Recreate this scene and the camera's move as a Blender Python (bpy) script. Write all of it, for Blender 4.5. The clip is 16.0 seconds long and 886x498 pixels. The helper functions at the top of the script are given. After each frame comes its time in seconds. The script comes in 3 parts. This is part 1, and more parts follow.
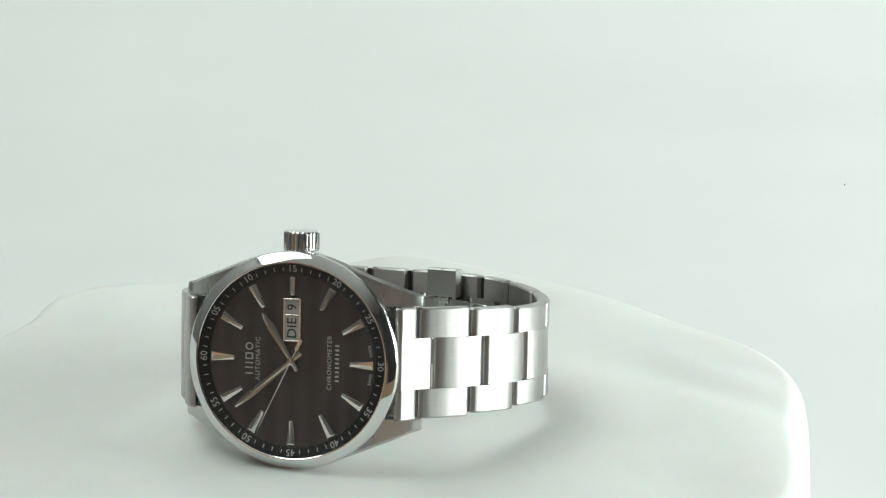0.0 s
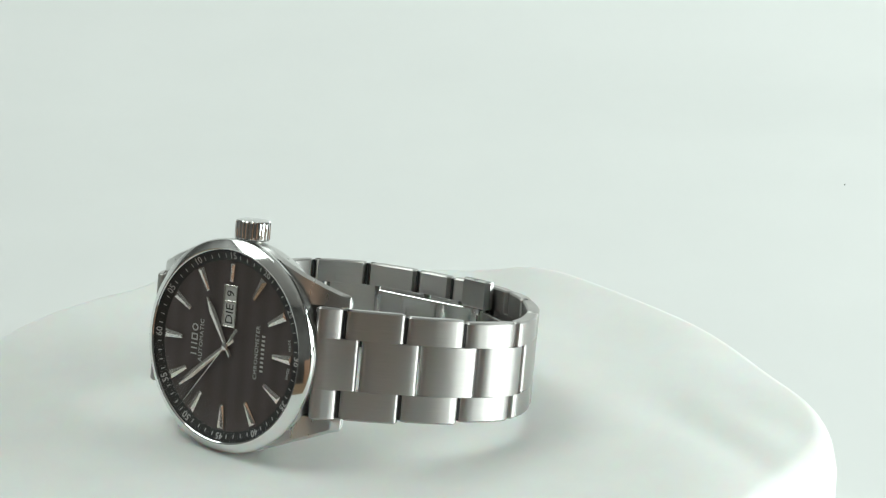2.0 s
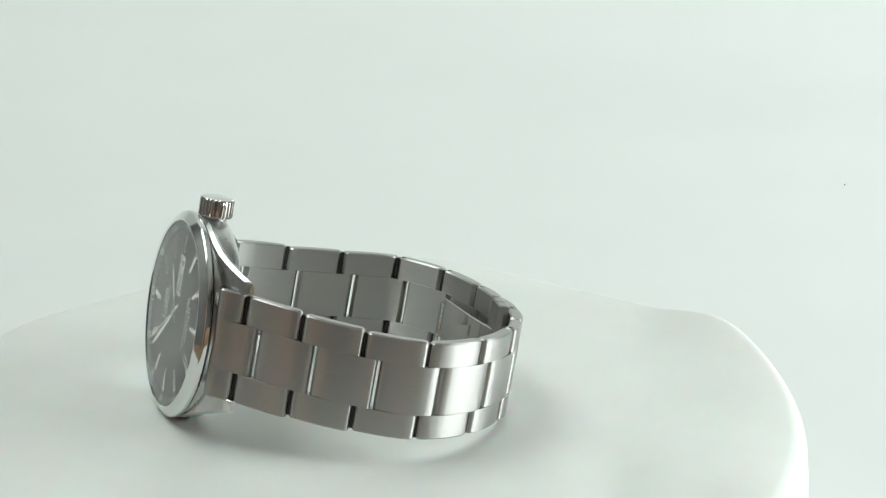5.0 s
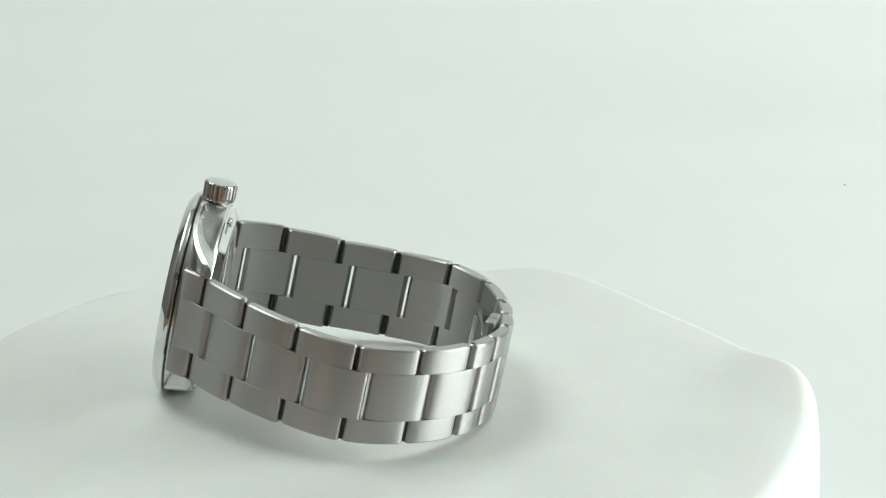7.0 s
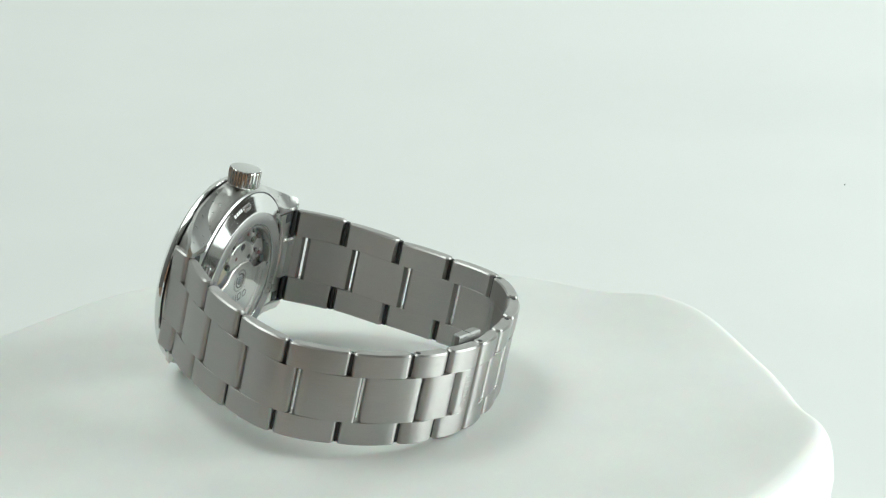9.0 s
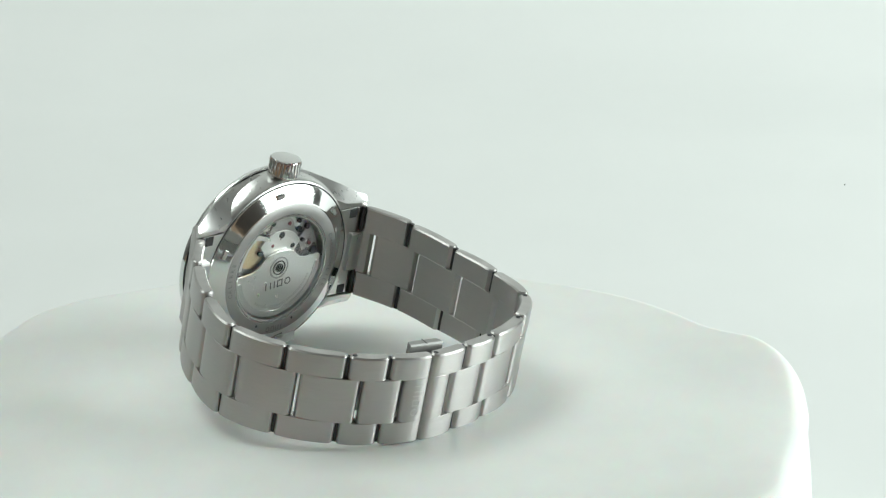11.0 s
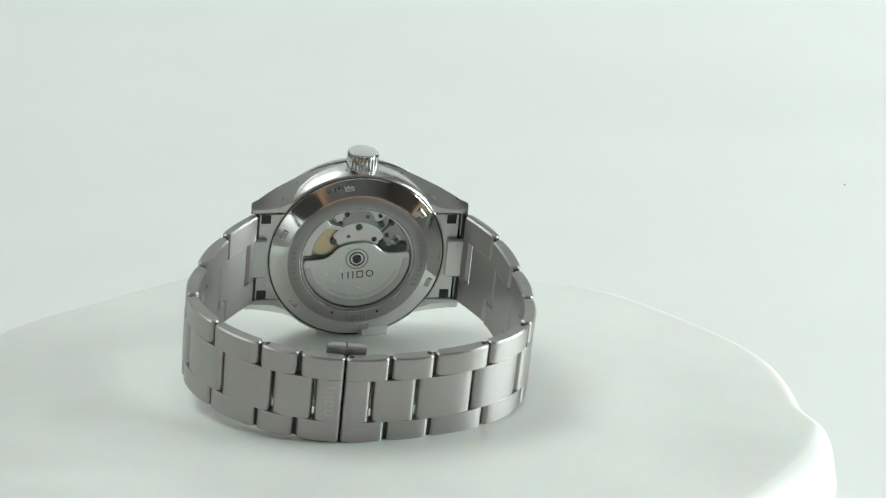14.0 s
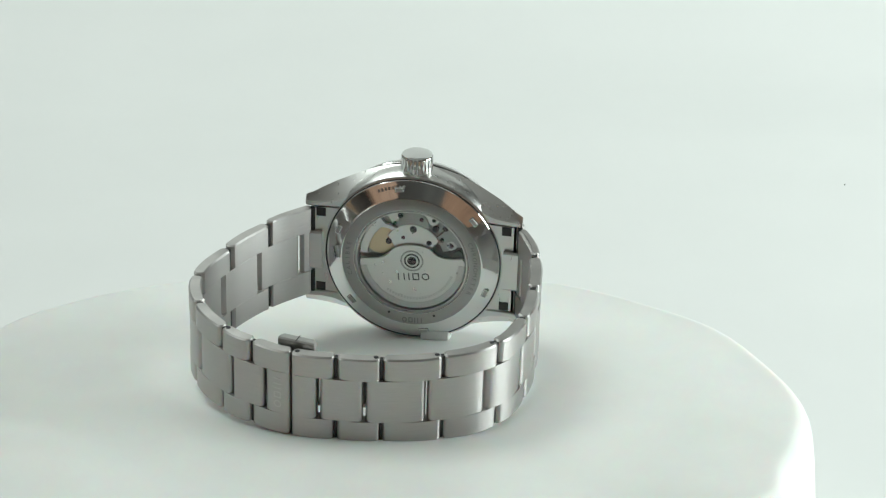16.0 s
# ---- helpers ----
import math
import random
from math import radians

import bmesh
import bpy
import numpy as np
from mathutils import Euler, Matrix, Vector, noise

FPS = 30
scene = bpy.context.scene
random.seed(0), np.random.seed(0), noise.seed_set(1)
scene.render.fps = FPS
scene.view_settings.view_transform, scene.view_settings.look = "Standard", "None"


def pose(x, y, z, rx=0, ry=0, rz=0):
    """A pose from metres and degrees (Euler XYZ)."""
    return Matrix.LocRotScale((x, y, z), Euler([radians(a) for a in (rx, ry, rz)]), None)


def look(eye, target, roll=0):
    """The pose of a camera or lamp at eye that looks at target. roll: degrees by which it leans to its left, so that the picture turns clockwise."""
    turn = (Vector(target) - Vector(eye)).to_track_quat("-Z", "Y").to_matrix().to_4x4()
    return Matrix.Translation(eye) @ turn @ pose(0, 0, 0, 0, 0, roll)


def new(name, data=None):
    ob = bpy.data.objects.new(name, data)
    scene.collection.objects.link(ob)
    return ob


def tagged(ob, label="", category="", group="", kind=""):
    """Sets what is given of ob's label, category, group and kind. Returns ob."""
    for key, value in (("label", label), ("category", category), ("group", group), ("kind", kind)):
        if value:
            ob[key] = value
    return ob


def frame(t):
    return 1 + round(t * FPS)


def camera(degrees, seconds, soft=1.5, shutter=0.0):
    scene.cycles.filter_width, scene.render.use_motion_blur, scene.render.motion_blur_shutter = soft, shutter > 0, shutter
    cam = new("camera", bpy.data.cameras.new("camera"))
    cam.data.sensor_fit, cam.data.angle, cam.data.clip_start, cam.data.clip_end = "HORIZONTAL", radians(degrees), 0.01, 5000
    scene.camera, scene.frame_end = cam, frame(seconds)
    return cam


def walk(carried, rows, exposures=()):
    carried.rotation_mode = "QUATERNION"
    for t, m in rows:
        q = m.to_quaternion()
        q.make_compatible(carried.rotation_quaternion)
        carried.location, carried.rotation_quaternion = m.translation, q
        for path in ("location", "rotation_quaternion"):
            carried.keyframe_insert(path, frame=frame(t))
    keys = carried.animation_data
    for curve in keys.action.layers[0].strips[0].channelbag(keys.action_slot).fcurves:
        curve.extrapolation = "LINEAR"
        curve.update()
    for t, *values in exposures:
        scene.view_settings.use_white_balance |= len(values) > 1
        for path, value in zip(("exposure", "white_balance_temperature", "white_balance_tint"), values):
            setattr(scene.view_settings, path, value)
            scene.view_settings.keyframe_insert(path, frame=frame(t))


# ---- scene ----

MM = 0.001
SPIN = -10.904          # degrees a second, the turntable's constant speed

# ---------------------------------------------------------------- camera
EYE = Vector((0.0, -0.46296, 0.17713))
PITCH, PAN, ROLL = 17.403, 1.882, 0.872
AIM = Vector((math.sin(radians(PAN)) * math.cos(radians(PITCH)), math.cos(radians(PAN)) * math.cos(radians(PITCH)), -math.sin(radians(PITCH))))
cam = camera(21.354, 16.0, soft=1.3)
walk(cam, [(0, look(EYE, EYE + AIM, ROLL)), (16, look(EYE, EYE + AIM, ROLL))], exposures=[(0, 0.0), (16, 0.0)])

# ---------------------------------------------------------------- light
world = bpy.data.worlds.new("world")
scene.world = world
world.use_nodes = True
world.node_tree.nodes["Background"].inputs[0].default_value = (0.75, 0.85, 0.85, 1)
world.node_tree.nodes["Background"].inputs[1].default_value = 0.5


def area(name, eye, target, sx, sy, watts, colour):
    lamp = bpy.data.lights.new(name, "AREA")
    lamp.shape, lamp.size, lamp.size_y, lamp.energy, lamp.color = "RECTANGLE", sx, sy, watts, colour
    ob = new(name, lamp)
    ob.matrix_basis = look(eye, target)
    return ob


area("window_light", (1.3, -0.12, 0.28), (0, -0.12, 0.22), 0.95, 0.64, 22.2, (0.9, 1.0, 0.968))
area("ceiling_light", (-0.84, 0.36, 1.52), (-0.84, 0.36, 0), 1.0, 1.2, 15.5, (0.9, 1.0, 0.958))


# ---------------------------------------------------------------- materials
def material(name, base, rough=0.5, metal=0.0, **more):
    m = bpy.data.materials.new(name)
    m.use_nodes = True
    b = m.node_tree.nodes["Principled BSDF"]
    b.inputs["Base Color"].default_value = (*base, 1)
    b.inputs["Roughness"].default_value = rough
    b.inputs["Metallic"].default_value = metal
    for key, value in more.items():
        b.inputs[key.replace("_", " ")].default_value = value
    return m


def link_nodes(m, a, i, b, j):
    m.node_tree.links.new(a.outputs[i], b.inputs[j])


def grain(m, coords, scale, stretch, bump=0.1, rough=None, tint=None, detail=4, distance=0.0001):
    """Noise along the surface: fine relief, and uneven gloss or colour."""
    nodes = m.node_tree.nodes
    b = nodes["Principled BSDF"]
    tc, mp, nz = nodes.new("ShaderNodeTexCoord"), nodes.new("ShaderNodeMapping"), nodes.new("ShaderNodeTexNoise")
    mp.inputs["Scale"].default_value = stretch
    nz.inputs["Scale"].default_value, nz.inputs["Detail"].default_value = scale, detail
    link_nodes(m, tc, coords, mp, 0)
    link_nodes(m, mp, 0, nz, "Vector")
    if bump:
        bp = nodes.new("ShaderNodeBump")
        bp.inputs["Strength"].default_value, bp.inputs["Distance"].default_value = bump, distance
        link_nodes(m, nz, 0, bp, "Height")
        link_nodes(m, bp, 0, b, "Normal")
    if rough:
        mr = nodes.new("ShaderNodeMapRange")
        mr.inputs["To Min"].default_value, mr.inputs["To Max"].default_value = rough
        mr.inputs["From Min"].default_value, mr.inputs["From Max"].default_value = 0.3, 0.7
        link_nodes(m, nz, 0, mr, 0)
        link_nodes(m, mr, 0, b, "Roughness")
    if tint:
        cr = nodes.new("ShaderNodeValToRGB")
        cr.color_ramp.elements[0].position, cr.color_ramp.elements[1].position = 0.3, 0.7
        cr.color_ramp.elements[0].color, cr.color_ramp.elements[1].color = (*tint[0], 1), (*tint[1], 1)
        link_nodes(m, nz, 0, cr, 0)
        link_nodes(m, cr, 0, b, "Base Color")
    return m


STEEL_BRUSHED = grain(material("brushed_steel", (0.465, 0.456, 0.448), 0.3, 1.0), "UV", 9.0, (0.02, 5.0, 1), bump=0.08, rough=(0.34, 0.47), tint=((0.415, 0.402, 0.392), (0.54, 0.522, 0.508)), detail=4, distance=0.00001)
def brushed(m, amount, turn=0.25):
    """Stretches the gloss across the brushing, which runs along the uv map's u."""
    b = m.node_tree.nodes["Principled BSDF"]
    tangent = m.node_tree.nodes.new("ShaderNodeTangent")
    tangent.direction_type = "UV_MAP"
    b.inputs["Anisotropic"].default_value, b.inputs["Anisotropic Rotation"].default_value = amount, turn
    link_nodes(m, tangent, 0, b, "Tangent")
    return m


def waves(m, scale, stretch, distance):
    """Slight waviness of the surface on top of the fine relief."""
    n = m.node_tree.nodes
    tc, mp, nz, bp = n.new("ShaderNodeTexCoord"), n.new("ShaderNodeMapping"), n.new("ShaderNodeTexNoise"), n.new("ShaderNodeBump")
    mp.inputs["Scale"].default_value = stretch
    nz.inputs["Scale"].default_value, nz.inputs["Detail"].default_value = scale, 2
    bp.inputs["Strength"].default_value, bp.inputs["Distance"].default_value = 1.0, distance
    link_nodes(m, tc, "UV", mp, 0)
    link_nodes(m, mp, 0, nz, "Vector")
    link_nodes(m, nz, 0, bp, "Height")
    fine = [q for q in n if q.type == "BUMP" and q != bp][0]
    link_nodes(m, bp, 0, fine, "Normal")
    return m


brushed(STEEL_BRUSHED, 0.75)
waves(STEEL_BRUSHED, 1.0, (0.35, 0.03, 1), 0.00004)
STEEL_EDGE = material("satin_steel", (0.66, 0.655, 0.64), 0.2, 1.0)
STEEL_CASE = grain(material("case_steel", (0.64, 0.635, 0.62), 0.2, 1.0), "Object", 900, (1, 1, 0.2), bump=0, rough=(0.27, 0.3))
STEEL_POLISHED = grain(material("polished_steel", (0.74, 0.74, 0.73), 0.07, 1.0), "Object", 300, (1, 1, 1), bump=0, rough=(0.05, 0.1))
# near-black: puts the shade inside slots and gaps into the colour
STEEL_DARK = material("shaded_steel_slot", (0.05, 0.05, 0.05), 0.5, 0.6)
SILVER = grain(material("rhodium_plate", (0.7, 0.7, 0.68), 0.3, 1.0), "Object", 700, (1, 1, 1), bump=0, rough=(0.27, 0.31), distance=0.00002)
MOVEMENT = grain(material("movement_plate_steel", (0.36, 0.36, 0.35), 0.35, 1.0), "Object", 500, (1, 1, 1), bump=0, rough=(0.25, 0.45), distance=0.00003)
ROTOR_RIM = grain(material("rotor_rim_steel", (0.56, 0.56, 0.545), 0.36, 1.0), "Object", 400, (1, 1, 1), bump=0, rough=(0.33, 0.39))
STEEL_MATT = grain(material("matt_steel", (0.4, 0.395, 0.385), 0.45, 1.0), "Object", 700, (1, 1, 1), bump=0, rough=(0.4, 0.5))
STEEL_MARK = material("engraved_steel", (0.54, 0.53, 0.515), 0.34, 1.0)
BRASS = material("gilt_brass", (0.68, 0.56, 0.36), 0.36, 1.0)
RUBY = material("jewel_red", (0.14, 0.05, 0.06), 0.15)
SCREW = material("dark_screw", (0.06, 0.06, 0.065), 0.3, 1.0)
HAND = material("hand_steel", (0.78, 0.75, 0.71), 0.14, 1.0)
PRINT = material("white_print", (0.58, 0.58, 0.565), 0.5)
INK = material("black_ink", (0.015, 0.015, 0.015), 0.5)
WINDOW_WHITE = material("date_disc_white", (0.62, 0.62, 0.6), 0.5)
ENGRAVED = material("engraved_grey", (0.25, 0.25, 0.245), 0.45, 1.0)
CHAPTER = material("chapter_ring_grey", (0.035, 0.034, 0.034), 0.4, 0.3)


def dial_material():
    m = material("anthracite_dial", (0.05, 0.045, 0.042), 0.55, 0.0, Specular_IOR_Level=0.25)
    n = m.node_tree.nodes
    b = n["Principled BSDF"]
    tc, wv, cr = n.new("ShaderNodeTexCoord"), n.new("ShaderNodeTexWave"), n.new("ShaderNodeValToRGB")
    wv.bands_direction, wv.wave_profile = "X", "SIN"
    wv.inputs["Scale"].default_value = 75
    wv.inputs["Distortion"].default_value = 0
    cr.color_ramp.elements[0].color, cr.color_ramp.elements[1].color = (0.086, 0.071, 0.068, 1), (0.104, 0.086, 0.083, 1)
    link_nodes(m, tc, "Object", wv, "Vector")
    link_nodes(m, wv, 1, cr, 0)
    link_nodes(m, cr, 0, b, "Base Color")
    return m


DIAL = dial_material()
GLASS = material("sapphire_glass", (1, 1, 1), 0.0, 0.0, Transmission_Weight=1.0, IOR=1.4)
COATED = material("coated_sapphire", (1, 1, 1), 0.0, 0.0, Transmission_Weight=1.0, IOR=1.15)
CLEAR = material("clear_plastic", (0.95, 0.97, 0.96), 0.25, 0.0, Transmission_Weight=0.5, IOR=1.3)
CLOTH = grain(material("white_sheet", (0.82, 0.83, 0.81), 0.42, 0.0, Subsurface_Weight=0.25, Subsurface_Scale=0.006), "Object", 60, (1, 1, 1), bump=0.12, rough=(0.36, 0.5), tint=((0.80, 0.81, 0.79), (0.84, 0.85, 0.83)), distance=0.0004)
PAPER = grain(material("backdrop_paper", (0.80, 0.81, 0.80), 0.85), "Object", 7, (1, 1, 1), bump=0.02, tint=((0.785, 0.795, 0.785), (0.815, 0.825, 0.815)), distance=0.0005)
WALL = grain(material("wall_paint", (0.2, 0.2, 0.195), 0.8), "Object", 4, (1, 1, 1), bump=0.05, tint=((0.17, 0.17, 0.165), (0.23, 0.225, 0.22)), distance=0.001)
CEILING = material("ceiling_paint", (0.7, 0.7, 0.69), 0.8)
TABLE = grain(material("table_wood", (0.3, 0.2, 0.12), 0.5), "Object", 12, (1, 8, 1), bump=0.05, tint=((0.22, 0.14, 0.08), (0.36, 0.24, 0.15)), distance=0.0005)
OAK = grain(material("tan_wood", (0.5, 0.3, 0.18), 0.5), "Object", 9, (10, 10, 0.6), bump=0.05, tint=((0.36, 0.2, 0.125), (0.6, 0.36, 0.245)), distance=0.0005)
SPECK = material("dark_speck", (0.03, 0.03, 0.03), 0.8)


# ---------------------------------------------------------------- mesh helpers
def part(name, bm, mat, parent=None, label="", smooth=True, angle=35):
    me = bpy.data.meshes.new(name)
    bmesh.ops.recalc_face_normals(bm, faces=bm.faces[:])
    for f in bm.faces:
        f.smooth = smooth
    if smooth:
        for e in bm.edges:
            if len(e.link_faces) == 2 and e.calc_face_angle(0) > radians(angle):
                e.smooth = False
    bm.to_mesh(me)
    bm.free()
    me.materials.append(mat)
    ob = new(name, me)
    if parent is not None:
        ob.parent = parent
    return tagged(ob, label)


def lathe(profile, n=96, bm=None, closed=False):
    """Revolves (radius, y) pairs in millimetres about the y axis."""
    bm = bm or bmesh.new()
    rings = []
    for r, y in profile:
        if r < 1e-6:
            rings.append([bm.verts.new((0, y * MM, 0))])
        else:
            rings.append([bm.verts.new((r * MM * math.cos(k * math.tau / n), y * MM, r * MM * math.sin(k * math.tau / n))) for k in range(n)])
    pairs = list(zip(rings, rings[1:])) + ([(rings[-1], rings[0])] if closed else [])
    for a, b in pairs:
        for k in range(n):
            q = (k + 1) % n
            if len(a) == 1 and len(b) == 1:
                continue
            if len(a) == 1:
                bm.faces.new((a[0], b[k], b[q]))
            elif len(b) == 1:
                bm.faces.new((a[k], a[q], b[0]))
            else:
                bm.faces.new((a[k], a[q], b[q], b[k]))
    return bm


def prism(outline, z0, z1, bevel=0.15, bm=None, m=None, uv=None, low=None, high=None):
    """A prism over a closed outline in x, y (millimetres), with chamfered rims. uv: a length for each outline point."""
    bm = bm or bmesh.new()
    n = len(outline)
    pts = [Vector((x, y)) for x, y in outline]
    area2 = sum(pts[k].x * pts[(k + 1) % n].y - pts[(k + 1) % n].x * pts[k].y for k in range(n))
    side = 1 if area2 > 0 else -1
    low, high = low or bevel, high or bevel
    inner, outer = [], []
    for k in range(n):
        d = pts[(k + 1) % n] - pts[k - 1]
        d = Vector((-d.y, d.x)).normalized() * side
        inner.append(pts[k] + d * low)
        outer.append(pts[k] + d * high)
    m = m or Matrix.Identity(4)
    layer = bm.loops.layers.uv.verify() if uv else None
    rings = []
    for z, ring in ((z0, inner), (z0 + low, pts), (z1 - high, pts), (z1, outer)):
        rings.append([bm.verts.new(m @ Vector((p.x * MM, p.y * MM, z * MM))) for p in ring])
    zs = (z0, z0 + low, z1 - high, z1)
    where = {}
    if uv:
        for ring, z in zip(rings, zs):
            for v, s in zip(ring, uv):
                where[v] = (s, z)
    faces = []
    for a, b in zip(rings, rings[1:]):
        for k in range(n):
            faces.append(bm.faces.new((a[k], a[(k + 1) % n], b[(k + 1) % n], b[k])))
    faces += [bm.faces.new(rings[0][::-1]), bm.faces.new(rings[-1])]
    if uv:
        for f in faces:
            for lp in f.loops:
                lp[layer].uv = where[lp.vert]
    return bm


def box(cx, cy, cz, sx, sy, sz, bevel=0.1, bm=None, m=None):
    """A chamfered block, in millimetres."""
    x, y = sx / 2, sy / 2
    return prism([(cx - x, cy - y), (cx + x, cy - y), (cx + x, cy + y), (cx - x, cy + y)], cz - sz / 2, cz + sz / 2, bevel, bm, m)


def lettering(text, size, m, mat, parent, name="lettering", spacing=1.0):
    """Writing in Blender's own font as a thin mesh, centred, size in millimetres of capital height."""
    cu = bpy.data.curves.new(name, "FONT")
    cu.body, cu.size, cu.align_x, cu.align_y, cu.extrude, cu.resolution_u, cu.space_character = text, size * MM / 0.7, "CENTER", "CENTER", 0.02 * MM, 3, spacing
    tmp = new("tmp", cu)
    bpy.context.view_layer.update()
    me = bpy.data.meshes.new_from_object(tmp.evaluated_get(bpy.context.evaluated_depsgraph_get()))
    bpy.data.objects.remove(tmp)
    bpy.data.curves.remove(cu)
    me.name = name
    me.transform(m)
    me.materials.clear()
    me.materials.append(mat)
    ob = new(name, me)
    ob.parent = parent
    return ob


def ring_mesh(outer, inner):
    """A flat closed band between two outlines of equal length, in millimetres."""
    bm = bmesh.new()
    rings = [[bm.verts.new((x * MM, y * MM, z * MM)) for x, y in pts] for pts, z in ((outer, -0.02), (outer, 0.02), (inner, 0.02), (inner, -0.02))]
    n = len(outer)
    for a, b in zip(rings, rings[1:] + rings[:1]):
        for k in range(n):
            bm.faces.new((a[k], a[(k + 1) % n], b[(k + 1) % n], b[k]))
    return bm


def marks(size, span, m, mat, parent, name, label="", stroke=0.26):
    """The maker's name as a row of plain shapes: three upright bars, a square ring and a round ring."""
    h, w = size / 2, stroke / 2
    block = lambda x0, x1, y: [(x0, -y), (x1, -y), (x1, y), (x0, y)]
    shapes = [prism(block(x * span - w, x * span + w, h), -0.02, 0.02, 0.005) for x in (-0.47, -0.29, -0.14)]
    shapes.append(ring_mesh(block(-0.03 * span, 0.18 * span, h), block(-0.03 * span + stroke, 0.18 * span - stroke, h - stroke)))
    circle = lambda r, q: [(0.38 * span + r * math.cos(k * math.tau / 24), q * math.sin(k * math.tau / 24)) for k in range(24)]
    shapes.append(ring_mesh(circle(0.12 * span, h), circle(0.12 * span - stroke, h - stroke)))
    for bm in shapes:
        bm.transform(m)
        watch_part(name, bm, mat, parent, label, smooth=False)


def axes(o, u, v):
    """A matrix at o (millimetres) whose x and y axes are u and v."""
    u, v = Vector(u).normalized(), Vector(v).normalized()
    w = u.cross(v)
    m = Matrix((u, v, w)).transposed().to_4x4()
    m.translation = Vector(o) * MM
    return m


def clock(a):
    """The way from the dial's centre to the clock angle a, and the clockwise way there."""
    a = radians(a)
    return Vector((-math.cos(a), 0, math.sin(a))), Vector((math.sin(a), 0, math.cos(a)))


# ---------------------------------------------------------------- room
BACK_SPECK = (0.18375, 0.40722, -0.0688)


def room():
    def slab(name, x0, x1, y0, y1, z0, z1, mat, bm=None):
        bm = bm or bmesh.new()
        prism([(x0 * 1000, y0 * 1000), (x1 * 1000, y0 * 1000), (x1 * 1000, y1 * 1000), (x0 * 1000, y1 * 1000)], z0 * 1000, z1 * 1000, 1, bm)
        return bm
    T = 0.1
    X0, X1, Y0, Y1, Z0, Z1 = -1.4, 1.4, -1.9, 1.3, -0.82, 1.6
    for name, q in (("floor", (X0, X1, Y0, Y1, Z0 - T, Z0)), ("wall_north", (X0, X1, Y1, Y1 + T, Z0, Z1)), ("wall_south", (X0, X1, Y0 - T, Y0, Z0, Z1)),
                    ("wall_west", (X0 - T, X0, Y0, Y1, Z0, Z1)), ("ceiling", (X0, X1, Y0, Y1, Z1, Z1 + T))):
        mat = {"floor": TABLE, "ceiling": CEILING}.get(name, WALL)
        tagged(part(name, slab(name, *q, mat), mat, smooth=False), "plain painted " + name.split("_")[0] + " of the small studio room", name.split("_")[0], kind="structure")
    # the east wall has the window that lights the scene
    bm = slab("wall_east", X1, X1 + T, Y0, -0.62, Z0, Z1, WALL)
    slab("", X1, X1 + T, 0.38, Y1, Z0, Z1, WALL, bm)
    slab("", X1, X1 + T, -0.62, 0.38, Z0, -0.04, WALL, bm)
    slab("", X1, X1 + T, -0.62, 0.38, 0.72, Z1, WALL, bm)
    tagged(part("wall_east", bm, WALL, smooth=False), "plain painted wall with a window opening", "wall", kind="structure")
    # table
    table = tagged(new("table"), "wooden table under the white backdrop sheet", "table")
    part("tabletop", slab("", -0.85, 0.85, -0.42, 1.05, -0.1, -0.072, TABLE), TABLE, table, smooth=False)
    for x in (-0.8, 0.8):
        for y in (-0.37, 1.0):
            part("leg", slab("", x - 0.03, x + 0.03, y - 0.03, y + 0.03, Z0, -0.1, TABLE), TABLE, table, smooth=False)
    # backdrop sweep
    prof = [(-150, -70), (550, -70)]
    prof += [(550 + 300 * math.sin(radians(a)), -70 + 300 * (1 - math.cos(radians(a)))) for a in range(6, 91, 6)]
    prof += [(852, 600), (854, 1200), (853, 1200), (851, 600)]
    prof += [(550 + 299 * math.sin(radians(a)), -69 + 299 * (1 - math.cos(radians(a)))) for a in range(90, 5, -6)]
    prof += [(550, -69), (-150, -69)]
    bm = prism(prof, -830, 830, 0.1)
    bm.transform(Matrix(((0, 0, 1, 0), (1, 0, 0, 0), (0, 1, 0, 0), (0, 0, 0, 1))))
    drop = tagged(part("backdrop", bm, PAPER, angle=60), "seamless pale white backdrop paper curving up behind", "backdrop", kind="structure")
    bm = bmesh.new()
    bmesh.ops.create_icosphere(bm, subdivisions=1, radius=0.00035, matrix=Matrix.Translation(BACK_SPECK))
    part("speck", bm, SPECK, drop, "tiny dark speck on the paper")
    # wooden cupboard that the polished steel and the crystal mirror
    cup = tagged(new("cupboard"), "tan wooden cupboard standing by the wall", "cupboard")
    cup.matrix_basis = pose(-0.98, -1.18, Z0, 0, 0, 40)
    part("body", box(0, 0, 800, 700, 300, 1600, 5), OAK, cup, smooth=False)
    for k in (-1, 1):
        door = part("door", box(k * 172, 160, 800, 335, 18, 1560, 4), OAK, cup, smooth=False)
        part("handle", box(k * 30, 178, 820, 12, 20, 120, 3), STEEL_EDGE, door, smooth=False)

    # unseen sideboard behind the camera, added to give the steel warm reflections
    board = tagged(new("sideboard"), "low tan wooden sideboard out of view, added for warm reflections in the steel", "sideboard")
    board.matrix_basis = pose(0.45, -1.68, Z0)
    part("body", box(0, 0, 470, 1100, 380, 900, 5), OAK, board, smooth=False)
    for k in (-1, 0, 1):
        door = part("door", box(k * 362, 198, 470, 350, 18, 860, 4), OAK, board, smooth=False)
        part("handle", box(k * 362, 214, 700, 110, 16, 12, 3), STEEL_EDGE, door, smooth=False)
    for k in (-1, 1):
        part("leg", box(k * 500, 0, 10, 60, 300, 20, 3), OAK, board, smooth=False)


